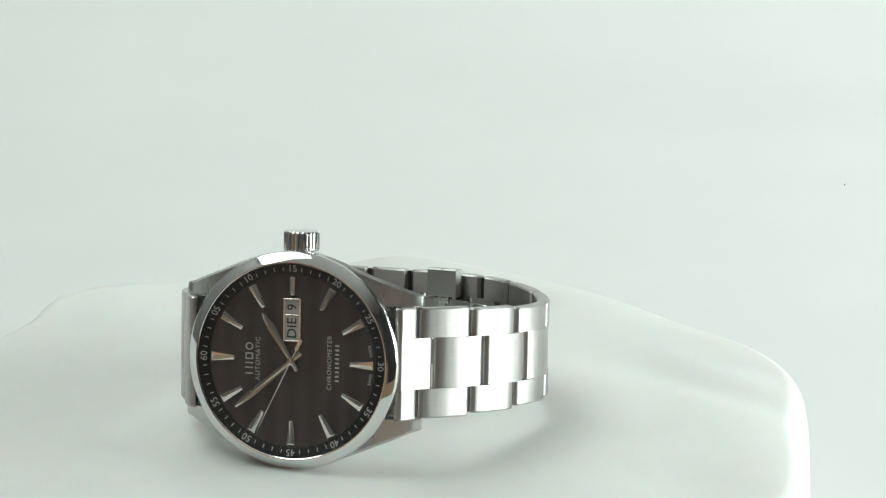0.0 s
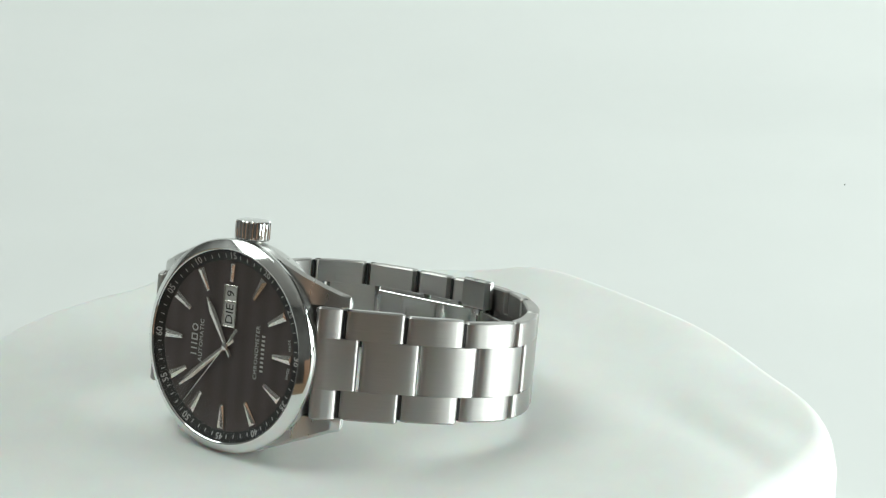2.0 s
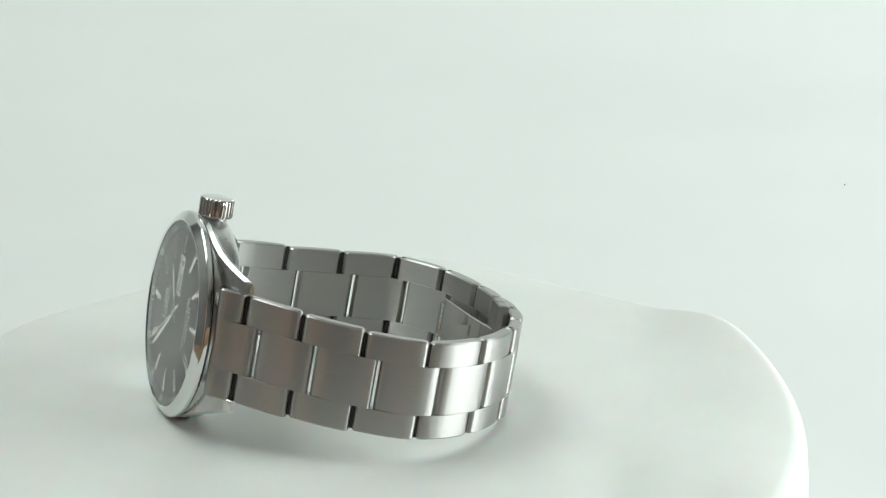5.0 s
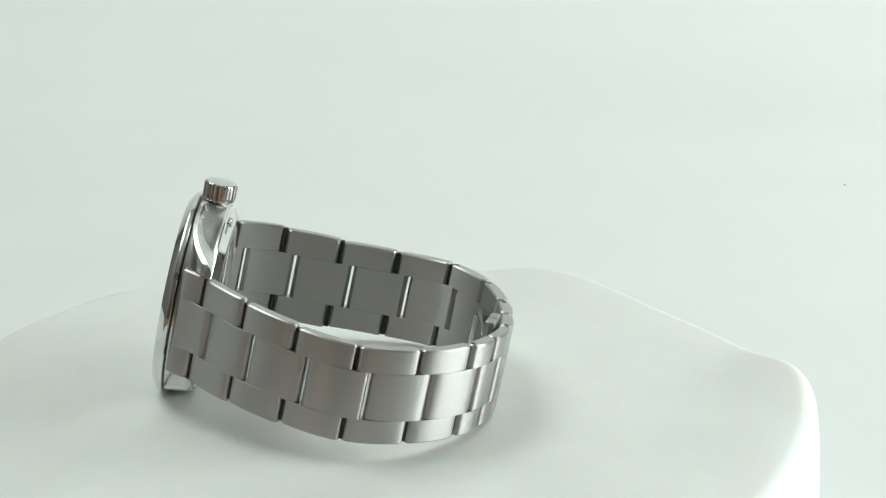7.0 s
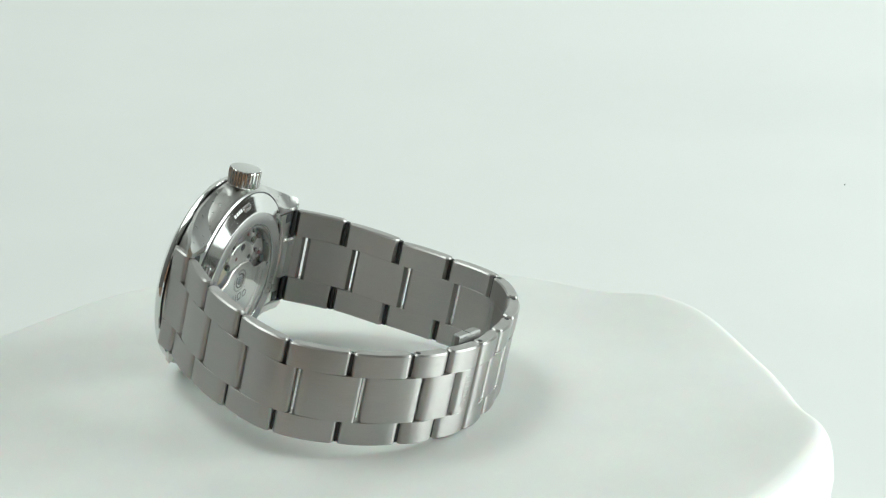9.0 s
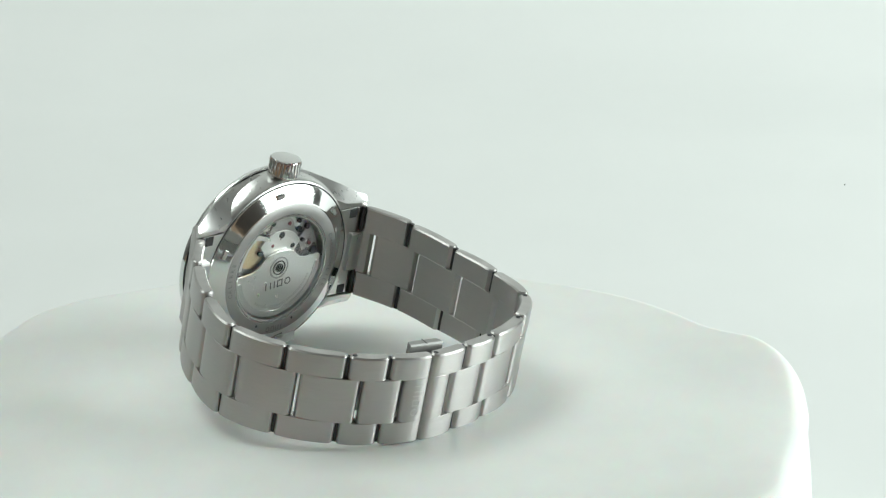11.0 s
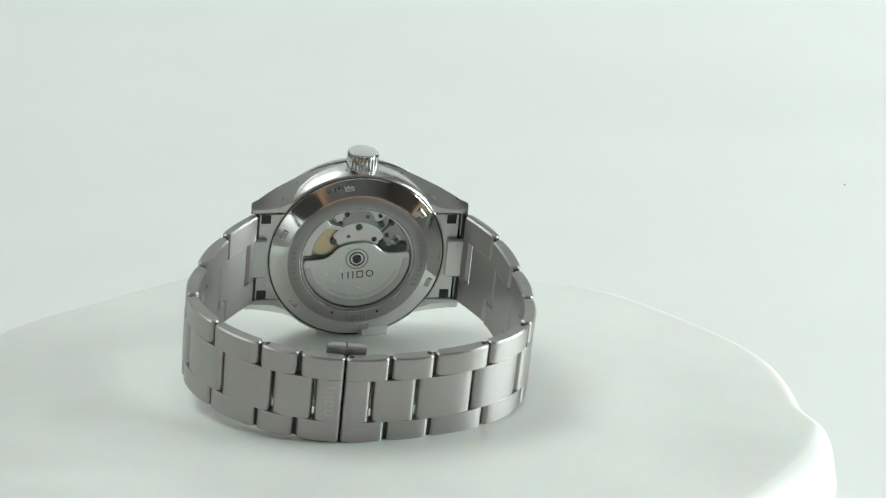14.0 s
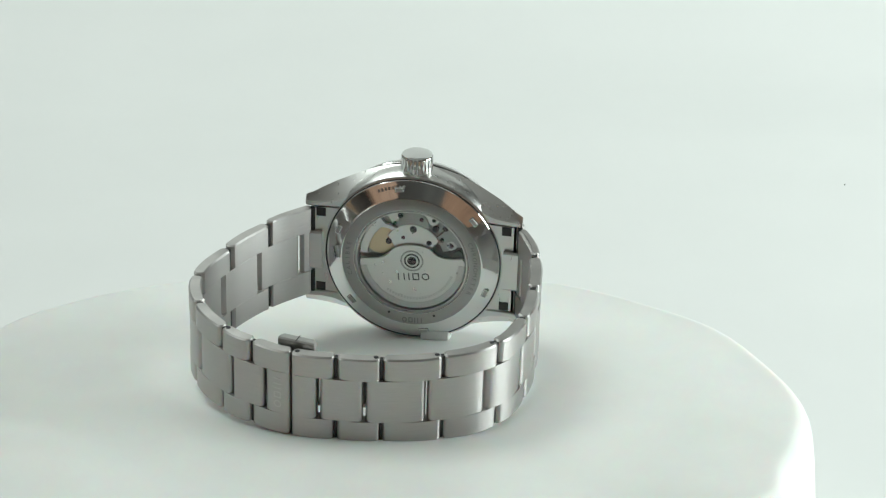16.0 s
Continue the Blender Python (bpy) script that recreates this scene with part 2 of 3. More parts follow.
# ---------------------------------------------------------------- turntable with its white sheet
# folds of the sheet at its rim: where, how far out, how wide on either side (degrees), how high
FOLDS = ((12, 5.0, 12, 13, 0.2), (85, 5.0, 12, 8, 1.3), (140, 5.0, 15, 6.5, 2.2), (208, 2.0, 14, 14, 0.4), (265, 3, 12, 10, 0.6), (325, 6, 16, 12, 0.5), (355, -2.4, 11, 12, 0.0), (70, 1.2, 10, 7, 0.0), (177, 1.6, 16, 14, 0.0))


# bulges lower down on the hanging edge: where, how far out, how wide
LOBES = ((24, 4.0, 11), (86, 1.6, 9), (131, 3.0, 9), (205, 2.0, 14))


def lobe_at(psi, z):
    return math.exp(-(((z + 11) / 9) ** 2)) * sum(h * math.exp(-((((psi - c + 180) % 360 - 180) / w) ** 2)) for c, h, w in LOBES)


def fold(psi, column):
    total = 0
    for row in FOLDS:
        d = (psi - row[0] + 180) % 360 - 180
        total += row[column] * math.exp(-((d / (row[2] if d < 0 else row[3])) ** 2))
    return total


CREASES = ((56, 20, 88, -6, 1.2), (70, 26, 92, 14, 0.7), (10, 62, -6, 90, 0.6), (-62, 45, -72, 62, 0.7))


def crease(p):
    """How deep the soft creases near the rim are at p, in millimetres."""
    total = 0
    for x0, y0, x1, y1, deep in CREASES:
        a, d = Vector((x0, y0)), Vector((x1 - x0, y1 - y0))
        u = max(0.0, min(1.0, (p.to_2d() - a).dot(d) / d.length_squared))
        total += deep * math.sin(math.pi * (0.1 + 0.8 * u)) * math.exp(-(((p.to_2d() - a - d * u).length / 6.5) ** 2))
    return total


def turntable():
    stand = tagged(new("turntable"), "round display turntable draped with a smooth white sheet", "turntable")
    bm = bmesh.new()
    n = 288
    profile = []
    for q in (0.12, 0.25, 0.4, 0.55, 0.62, 0.67, 0.72, 0.76, 0.8, 0.84, 0.88, 0.91, 0.94, 0.97, 0.99):
        profile.append((q, 0.0, 0.0))
    for a in (0, 15, 30, 45, 60, 75, 88):
        profile.append((1.0, 3.8 * math.sin(radians(a)), -6.5 * (1 - math.cos(radians(a)))))
    for d in (10, 16, 24, 34, 46, 58, 66):
        profile.append((1.0, 3.8 + 0.03 * d, -float(d)))
    centre = bm.verts.new((0, 0, 0))
    rings = []
    for q, out, z in profile:
        ring = []
        for k in range(n):
            psi = k * 360 / n
            drop = min(1.0, -z / 30)
            f = fold(psi + 4 * drop, 1)
            edge = 88.0
            near = max(0.0, (q - 0.7) / 0.3) ** 2
            r = q * edge + f * near * (0.9 - 0.45 * max(0.0, min(1.0, (-z - 14) / 30))) + out + (lobe_at(psi, z) if q == 1 else 0)
            r += 1.2 * drop * math.sin(radians(psi * 7 + 40)) + 0.8 * drop * math.sin(radians(psi * 11))
            h = z + near * (fold(psi, 4) + 0.3 * math.sin(radians(psi * 5 + 20)) - 0.2)
            slope = max(0.0, (q - 0.76) / 0.24)
            h -= slope * slope * (0.5 + 1.7 * math.exp(-(((psi - 12 + 180) % 360 - 180) / 38) ** 2))
            a = radians(psi)
            p = Vector((r * math.cos(a), r * math.sin(a), 0)) * MM
            if q > 0.6:
                h += 1.1 * min(1, (q - 0.6) / 0.25) * noise.noise(p * 30) - crease(p / MM)
            ring.append(bm.verts.new((p.x, p.y, h * MM)))
        rings.append(ring)
    for k in range(n):
        bm.faces.new((centre, rings[0][k], rings[0][(k + 1) % n]))
    for a, b in zip(rings, rings[1:]):
        for k in range(n):
            bm.faces.new((a[k], b[k], b[(k + 1) % n], a[(k + 1) % n]))
    part("sheet", bm, CLOTH, stand, "smooth white sheet with soft folds at the rim", angle=80)
    core = lathe([(0, -2.5), (78, -2.5), (80, -4), (80, -20), (74, -22), (60, -69.5), (0, -69.5)], 64)
    core.transform(Matrix.Rotation(radians(90), 4, "X"))
    part("platform", core, WALL, stand)
    return stand


# ---------------------------------------------------------------- watch
CENTRE = Vector((-0.014739, -0.037442, 0.020999))
TURN = Matrix(((0.95552, 0.29475, 0.0105), (-0.29119, 0.93716, 0.19217), (0.0468, -0.18667, 0.98131)))
BASE = Vector((0, 0.004, -0.0211))
SHIFT = Matrix.Translation(-BASE)

# outer face of the bracelet from one lug round to the other: x, y in millimetres, and the gaps of the outer rows
START = [(21.0, 1.3)]
GAPS = [(23.8, 6.4), (31.8, 15.6), (38.0, 26.8), (41.3, 39.5), (37.4, 52.1), (29.3, 61.8), (21.9, 66.4), (13.0, 69.3), (3.7, 69.5), (-5.5, 68.6), (-17.4, 64.9),
        (-27.3, 56.7), (-31.1, 44.1), (-31.5, 31.0), (-29.8, 18.0), (-25.0, 7.0)]
# height of the middle line at each of them: the band sags towards the sheet on both sides
SAG = (-0.15, -0.5, -1.0, -1.2, -0.6, 0.1, 0.5, 0.7, 0.85, 1.0, 1.2, 0.95, 0.05, -0.4, -0.15, 0.05)
END = [(-21.6, 1.3)]
CLASP = 7


class Path:
    def __init__(self, pts):
        p = [Vector(q) for q in pts]
        p = [p[0] * 2 - p[1], *p, p[-1] * 2 - p[-2]]
        self.xy, self.knots = [p[1]], [0.0]
        length = 0.0
        for k in range(1, len(p) - 2):
            a, b, c, d = p[k - 1:k + 3]
            for j in range(1, 41):
                t = j / 40
                q = 0.5 * (2 * b + (c - a) * t + (2 * a - 5 * b + 4 * c - d) * t * t + (3 * b - a - 3 * c + d) * t ** 3)
                length += (q - self.xy[-1]).length
                self.xy.append(q)
            self.knots.append(length)
        self.s = [0.0]
        for a, b in zip(self.xy, self.xy[1:]):
            self.s.append(self.s[-1] + (b - a).length)

    def at(self, s):
        """The place at the length s, and the way inwards there."""
        k = min(max(int(np.searchsorted(self.s, s)), 1), len(self.s) - 1)
        f = (s - self.s[k - 1]) / (self.s[k] - self.s[k - 1])
        a, b = self.xy[max(k - 3, 0)], self.xy[min(k + 2, len(self.xy) - 1)]
        d = (b - a).normalized()
        return self.xy[k - 1].lerp(self.xy[k], f), Vector((-d.y, d.x))


ROAD = Path(START + GAPS + END)
KNOT = ROAD.knots[1:-1]
LENGTH = ROAD.knots[-1]


def width(s):
    """Half the bracelet's width, half its middle row's, and the height of its middle line, in millimetres."""
    u = min(s, LENGTH - s)
    q = min(1.0, u / KNOT[CLASP])
    return 10.95 - 0.95 * min(1.0, max(0.0, u - 8) / 32) - 0.4 * q, 5.0 - 0.25 * q, float(np.interp(s, [0.0] + KNOT + [LENGTH], (0.1, *SAG, 0.1)))


def sag(bm, lengths):
    """Lets a prism over an outline with these lengths follow the middle line."""
    for k, v in enumerate(bm.verts):
        v.co.z += width(lengths[k % len(lengths)])[2] * MM
    return bm


def bar(s0, s1, z0, z1, low=0.22, high=0.22, thick=2.9):
    """A bracelet row's piece between two lengths, crowned and rounded at its ends."""
    span = s1 - s0
    ds = [0, 0.08, 0.25, 0.55, 1.0]
    steps = max(3, int(span / 1.6))
    cuts = [1.0 + (span - 2.0) * k / steps for k in range(1, steps)]
    cuts = ds + cuts + [span - d for d in ds[::-1]]
    R = 1.0

    def depth(c):
        e = min(c, span - c)
        d = R - math.sqrt(max(0.0, R * R - (R - e) ** 2)) if e < R else 0.0
        return d + 0.3 * (2 * c / span - 1) ** 2
    outline, lengths = [], []
    for c in cuts:
        p, n = ROAD.at(s0 + c)
        outline.append(p + n * depth(c))
        lengths.append(s0 + c)
    for c in [span - 0.05] + [span - 0.75] + [q for q in cuts[::-1] if 1.0 <= q <= span - 1.0] + [0.75, 0.05]:
        p, n = ROAD.at(s0 + c)
        e = min(c, span - c)
        outline.append(p + n * (thick - (0.8 if e < 0.1 else 0.0)))
        lengths.append(s0 + c)
    return sag(prism([(p.x, p.y) for p in outline], z0, z1, 0.22, uv=lengths, low=low, high=high), lengths)


def watch_part(name, bm, mat, parent, label="", **more):
    bm.transform(SHIFT)
    return part(name, bm, mat, parent, label, **more)


def bracelet(watch):
    gap, over = 0.25, 3.45
    last = len(GAPS) - 1
    pieces = [("end_link", ROAD.knots[0], KNOT[0])]
    pieces += [("clasp_leaf" if k in (CLASP - 1, CLASP) else "link", KNOT[k], KNOT[k + 1]) for k in range(last)]
    pieces += [("end_link", KNOT[last], LENGTH)]
    for j, (name, s0, s1) in enumerate(pieces):
        a = s0 + (0 if s0 == KNOT[CLASP] or j == 0 else over * (1 if s0 < KNOT[CLASP] else -1))
        b = s1 + (0 if s1 == KNOT[CLASP] or j == len(pieces) - 1 else over * (1 if s1 < KNOT[CLASP] else -1))
        w, m, c = width((s0 + s1) / 2)
        thick = {0: 1.9, 1: 2.2}.get(min(j, len(pieces) - 1 - j), 2.7)
        label = {"end_link": "brushed steel end link", "clasp_leaf": "brushed steel clasp leaf"}.get(name, "")
        link = watch_part(name, bar(a + (0.04 if a == KNOT[CLASP] else gap), b - (0.04 if b == KNOT[CLASP] else gap), -m + 0.012, m - 0.012, 0.03, 0.03, thick), STEEL_BRUSHED, watch, label)
        near, far = 0.04 if s0 == KNOT[CLASP] else gap, 0.04 if s1 == KNOT[CLASP] else gap
        watch_part("side_plate", bar(s0 + near, s1 - far, -w, -m - 0.012, 0.32, 0.03, thick), STEEL_BRUSHED, link)
        watch_part("side_plate", bar(s0 + near, s1 - far, m + 0.012, w, 0.03, 0.32, thick), STEEL_BRUSHED, link)
        # the pins lie deep in the gaps; near-black colour stands for the shade there
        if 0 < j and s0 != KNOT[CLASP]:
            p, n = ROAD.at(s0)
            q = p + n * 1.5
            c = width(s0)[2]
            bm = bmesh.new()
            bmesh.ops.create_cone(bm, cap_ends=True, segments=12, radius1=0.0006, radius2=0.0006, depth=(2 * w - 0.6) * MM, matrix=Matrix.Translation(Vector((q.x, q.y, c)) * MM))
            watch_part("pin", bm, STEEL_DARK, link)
        # flat dark discs stand for the shaded holes in the upper edge
        if j in (6, 8, 9, 10, 11):
            at = s1 - 1.2 if s0 > KNOT[CLASP] else s0 + 1.2
            p, n = ROAD.at(at)
            w, m, c = width(at)
            bm = bmesh.new()
            q = p + n * 1.5
            bmesh.ops.create_cone(bm, cap_ends=True, segments=12, radius1=0.0005, radius2=0.0005, depth=0.0001, matrix=Matrix.Translation(Vector((q.x, q.y, c + w)) * MM))
            watch_part("screw", bm, SCREW, link)
    # maker's mark on the clasp leaf: four engraved marks
    s = KNOT[CLASP] - 2.6
    w, m, c = width(s)
    p, n = ROAD.at(s)
    t = Vector((n.y, -n.x, 0))
    marks(1.7, 6.9, axes(Vector((p.x - n.x * 0.02, p.y - n.y * 0.02, c)), (0, 0, -1), -t), STEEL_MARK, watch, "engraved_mark", "faint engraved maker's mark")
    # folding blades inside the clasp
    for lo, hi, z in ((KNOT[CLASP] - 0.5, KNOT[CLASP] + 27, 4.3), (KNOT[CLASP] - 24, KNOT[CLASP] - 0.8, 4.3)):
        pts, lengths = [], []
        for k in range(21):
            s = lo + (hi - lo) * k / 20
            p, n = ROAD.at(s)
            pts.append(p + n * (3.1 + 1.7 * math.sin(math.pi * k / 20)))
            lengths.append(s)
        back = []
        for k in range(20, -1, -1):
            s = lo + (hi - lo) * k / 20
            p, n = ROAD.at(s)
            back.append(p + n * (4.2 + 1.7 * math.sin(math.pi * k / 20)))
            lengths.append(s)
        blade = watch_part("folding_blade", sag(prism([(p.x, p.y) for p in pts + back], -z, z, 0.15, uv=lengths), lengths), STEEL_POLISHED, watch, "polished steel folding clasp blade")
        p, n = ROAD.at(hi if hi > KNOT[CLASP] + 5 else lo)
        q = p + n * 3.5
        bm = bmesh.new()
        bmesh.ops.create_cone(bm, cap_ends=True, segments=20, radius1=0.0011, radius2=0.0011, depth=0.0085, matrix=Matrix.Translation(Vector((q.x, q.y, 0)) * MM))
        watch_part("hinge", bm, STEEL_POLISHED, blade)
    # push buttons on both sides of the clasp
    p, n = ROAD.at(KNOT[CLASP])
    t = Vector((n.y, -n.x))
    for side in (1, -1):
        c = width(KNOT[CLASP])[2]
        bm = bmesh.new()
        outline = []
        for u, v in ((-3.9, 3.4), (3.9, 3.4), (4.0, 4.4), (3.3, 5.4), (-3.3, 5.4), (-4.0, 4.4)):
            q = p + t * u + n * v
            outline.append((q.x, q.y))
        z = c + side * 9.2
        # the darker steel stands in for the dark room that the polished face mirrors
        button = watch_part("push_button", prism(outline, min(z - side * 4.6, z + side * 1.5), max(z - side * 4.6, z + side * 1.5), 0.3, bm), STEEL_MATT, watch, "polished steel clasp push button")
        for u in (-2.6, -0.9, 0.9, 2.6):
            bm = box(0, 0, 0, 0.7, 1.2, 1.5, 0.1)
            q = p + t * u + n * 4.0
            bm.transform(axes((q.x, q.y, z - side * 5.4), (t.x, t.y, 0), (n.x, n.y, 0)))
            watch_part("catch_tooth", bm, STEEL_POLISHED if abs(u) > 1 else STEEL_EDGE, button)
        q = p + n * 3.55
        bm = box(0, 0, 0, 6.6, 0.5, 1.8, 0.1)
        bm.transform(axes((q.x, q.y, z - side * 5.4), (t.x, t.y, 0), (n.x, n.y, 0)))
        watch_part("catch_slot", bm, STEEL_DARK, button)
        q = p + n * 4.45
        bm = prism([(-0.12, -1.05), (0.12, -1.05), (0.12, 1.05), (-0.12, 1.05)], -0.02, 0.02, 0.005)
        bm.transform(axes((q.x, q.y, z + side * 1.51), (t.x, t.y, 0), (n.x, n.y, 0)))
        watch_part("button_split", bm, STEEL_DARK, button, smooth=False)


def lug(sx, sz):
    """One lug, from the case's flank to its tip."""
    bm = bmesh.new()
    stations = []
    for x, zi, zo, yf, yb in ((3.0, 9.0, 20.4, 1.5, 4.2), (6.0, 9.4, 20.2, 1.35, 4.8), (9.0, 10.0, 19.3, 1.35, 5.6), (12.0, 10.6, 18.1, 1.5, 6.5), (15.0, 10.72, 16.8, 2.0, 7.1),
                              (18.0, 10.72, 15.6, 3.0, 7.4), (20.5, 10.72, 14.55, 4.2, 7.6), (22.4, 10.72, 13.7, 5.4, 7.8), (23.6, 10.72, 13.35, 6.2, 7.9), (24.1, 10.78, 13.1, 6.7, 7.8)):
        b = 0.25
        zb = max(zi + 1.4, zo - 3.2 * min(1.0, x / 12))
        front, rear = min(0.9, 0.4 * (yb - yf)), min(0.5, 0.3 * (yb - yf))
        ring = [(zi, yf + b), (zi + b, yf), (zo - 2 * b, yf + 0.1), (zo, yf + front), (zb + 0.2, yb - rear), (zb - 0.3, yb), (zi + b, yb), (zi, yb - b)]
        stations.append([bm.verts.new((sx * x * MM, y * MM, (sz * z + 0.1) * MM)) for z, y in ring])
    for a, b in zip(stations, stations[1:]):
        for k in range(8):
            bm.faces.new((a[k], a[(k + 1) % 8], b[(k + 1) % 8], b[k]))
    bm.faces.new(stations[0])
    bm.faces.new(stations[-1])
    return bm


def hand_mesh(length, w0, w1, w2, tail, y, h=0.28, wide=0.72):
    """A faceted hand pointing along +z, in the dial's plane."""
    bm = bmesh.new()
    pts = [(-w0, -tail), (-w0, 0), (-w1, length * wide), (-w2, length), (w2, length), (w1, length * wide), (w0, 0), (w0, -tail)]
    low = [bm.verts.new((x * MM, y * MM, z * MM)) for x, z in pts]
    mid = [bm.verts.new((x * MM, (y - h * 0.4) * MM, z * MM)) for x, z in pts]
    ridge = [bm.verts.new((0, (y - h) * MM, z * MM)) for z in (-tail, 0, length * wide, length)]
    n = len(pts)
    for k in range(n):
        bm.faces.new((low[k], low[(k + 1) % n], mid[(k + 1) % n], mid[k]))
    bm.faces.new(low)
    for k in range(3):
        bm.faces.new((mid[k], mid[k + 1], ridge[k + 1], ridge[k]))
        bm.faces.new((mid[7 - k], ridge[k], ridge[k + 1], mid[6 - k]))
    bm.faces.new((mid[3], mid[4], ridge[3]))
    bm.faces.new((mid[7], mid[0], ridge[0]))
    return bm


def turn_to(a):
    """Turns +z to the clock angle a."""
    return Matrix.Rotation(radians(90 - a), 4, "Y").inverted()


def dial_side(watch):
    dial = watch_part("dial", lathe([(0, 0), (17.0, 0), (17.0, 0.4), (0, 0.4)], 128), DIAL, watch, "dark anthracite dial with fine stripes")
    ring = watch_part("chapter_ring", lathe([(16.85, -0.03), (16.95, -0.08), (19.0, -0.72), (19.0, 0.4), (16.85, 0.4)], 128, closed=True), CHAPTER, watch, "sloping dark minute ring with pale numerals")
    # minute strokes and numerals
    slope = math.atan2(0.64, 2.05)
    for k in range(60):
        if k % 5 == 0:
            continue
        r, t = clock(6 * k)
        v = r * math.cos(slope) + Vector((0, -1, 0)) * math.sin(slope)
        o = r * 17.75 + Vector((0, -0.08 - 0.8 * 0.3122 - 0.03, 0))
        bm = prism([(-0.08, -0.4), (0.08, -0.4), (0.08, 0.4), (-0.08, 0.4)], -0.02, 0.02, 0.005)
        bm.transform(axes(o, t, v))
        watch_part("minute_stroke", bm, PRINT, ring, smooth=False)
    for k in range(1, 13):
        r, t = clock(30 * k)
        v = r * math.cos(slope) + Vector((0, -1, 0)) * math.sin(slope)
        o = r * 17.85 + Vector((0, -0.08 - 0.9 * 0.3122 - 0.03, 0))
        lettering("%02d" % (5 * k), 1.35, SHIFT @ axes(o, t, v), PRINT, ring, "numeral")
    # applied hour markers
    for k in range(12):
        r, t = clock(30 * k)
        lo, hi = (12.7, 16.3) if k == 3 else (11.7, 16.4)
        bm = bmesh.new()
        a, b = (0.42, 0.5) if k == 3 else (0.4, 0.86)
        base = [(-a, lo), (a, lo), (b, hi), (-b, hi)]
        low = [bm.verts.new((x * MM, 0, z * MM)) for x, z in base]
        mid = [bm.verts.new((x * MM, -0.24 * MM, z * MM)) for x, z in base]
        top = [bm.verts.new((0, -0.42 * MM, (lo + 0.3) * MM)), bm.verts.new((0, -0.42 * MM, (hi - 0.4) * MM))]
        for q in range(4):
            bm.faces.new((low[q], low[(q + 1) % 4], mid[(q + 1) % 4], mid[q]))
        bm.faces.new((mid[0], mid[1], top[0]))
        bm.faces.new((mid[1], mid[2], top[1], top[0]))
        bm.faces.new((mid[2], mid[3], top[1]))
        bm.faces.new((mid[3], mid[0], top[0], top[1]))
        bm.transform(turn_to(30 * k))
        watch_part("hour_marker", bm, HAND, dial, "faceted polished hour marker", smooth=False)
    # day and date window
    frame_bm = bmesh.new()
    for x, z, sx, sz in ((-1.6, 7.9, 0.28, 8.4), (1.6, 7.9, 0.28, 8.4), (0, 3.85, 3.2, 0.28), (0, 11.95, 3.2, 0.28), (0, 8.9, 3.0, 0.18)):
        box(x, -0.14, z, sx, 0.28, sz, 0.05, frame_bm)
    window = watch_part("date_window", frame_bm, HAND, dial, "framed day and date window", smooth=False)
    watch_part("day_disc", box(0, -0.03, 6.35, 2.95, 0.06, 4.8, 0.01), WINDOW_WHITE, window, smooth=False)
    watch_part("date_disc", box(0, -0.03, 10.4, 2.95, 0.06, 2.85, 0.01), WINDOW_WHITE, window, smooth=False)
    up, right = Vector((-1, 0, 0)), Vector((0, 0, 1))
    lettering("DIE", 1.9, SHIFT @ axes((0, -0.09, 6.35), right, up), INK, window)
    lettering("9", 1.9, SHIFT @ axes((0, -0.09, 10.4), right, up), INK, window)
    # writing on the dial; the maker's name stays four plain marks
    marks(1.6, 6.2, axes((-8.7, -0.03, 0), right, up), PRINT, dial, "maker_mark")
    lettering("AUTOMATIC", 0.95, SHIFT @ axes((-6.9, -0.03, 0), right, up), PRINT, dial, spacing=1.12)
    lettering("CHRONOMETER", 0.92, SHIFT @ axes((7.6, -0.03, 0), right, up), PRINT, dial, spacing=1.12)
    for k in range(9):
        bm = prism([(-0.2, -0.4), (0.2, -0.4), (0.2, 0.4), (-0.2, 0.4)], -0.02, 0.02, 0.005)
        bm.transform(axes((9.1, -0.03, -3.4 + 0.85 * k), right, up))
        watch_part("model_mark", bm, PRINT, dial, smooth=False)
    for text, a in (("SWISS", 190), ("MADE", 170)):
        r, t = clock(a)
        lettering(text, 0.6, SHIFT @ axes(r * 16.0 + Vector((0, -0.03, 0)), -t, -r), PRINT, dial)
    # hands
    bm = hand_mesh(10.6, 0.42, 0.82, 0.26, 2.2, -0.42, 0.2)
    bm.transform(turn_to(56.7))
    watch_part("hour_hand", bm, HAND, watch, "polished tapering hour hand", smooth=False)
    bm = hand_mesh(14.7, 0.42, 0.72, 0.22, 2.6, -0.64, 0.2)
    bm.transform(turn_to(319.8))
    watch_part("minute_hand", bm, HAND, watch, "polished tapering minute hand", smooth=False)
    bm = hand_mesh(16.3, 0.1, 0.09, 0.06, 4.6, -0.87, 0.1)
    prism([(-0.34, 0), (0.34, 0), (0.34, 0.1), (-0.34, 0.1)], -4.8, -2.4, 0.03, bm, Matrix.Translation((0, -0.96 * MM, 0)))
    second = part("second_hand", bm, HAND, watch, "thin polished second hand", smooth=False)
    watch_part("hand_boss", lathe([(0, -1.05), (0.5, -1.05), (0.75, -0.95), (0.75, -0.3), (0, -0.3)], 32), STEEL_POLISHED, watch)
    crystal = watch_part("crystal", lathe([(0, -1.45), (8, -1.41), (14, -1.3), (18.2, -1.15), (18.85, -1.0), (18.85, -0.75), (18.2, -0.85), (14, -0.98), (8, -1.06), (0, -1.1)], 128), COATED, watch, "clear sapphire crystal")
    crystal.visible_shadow = False
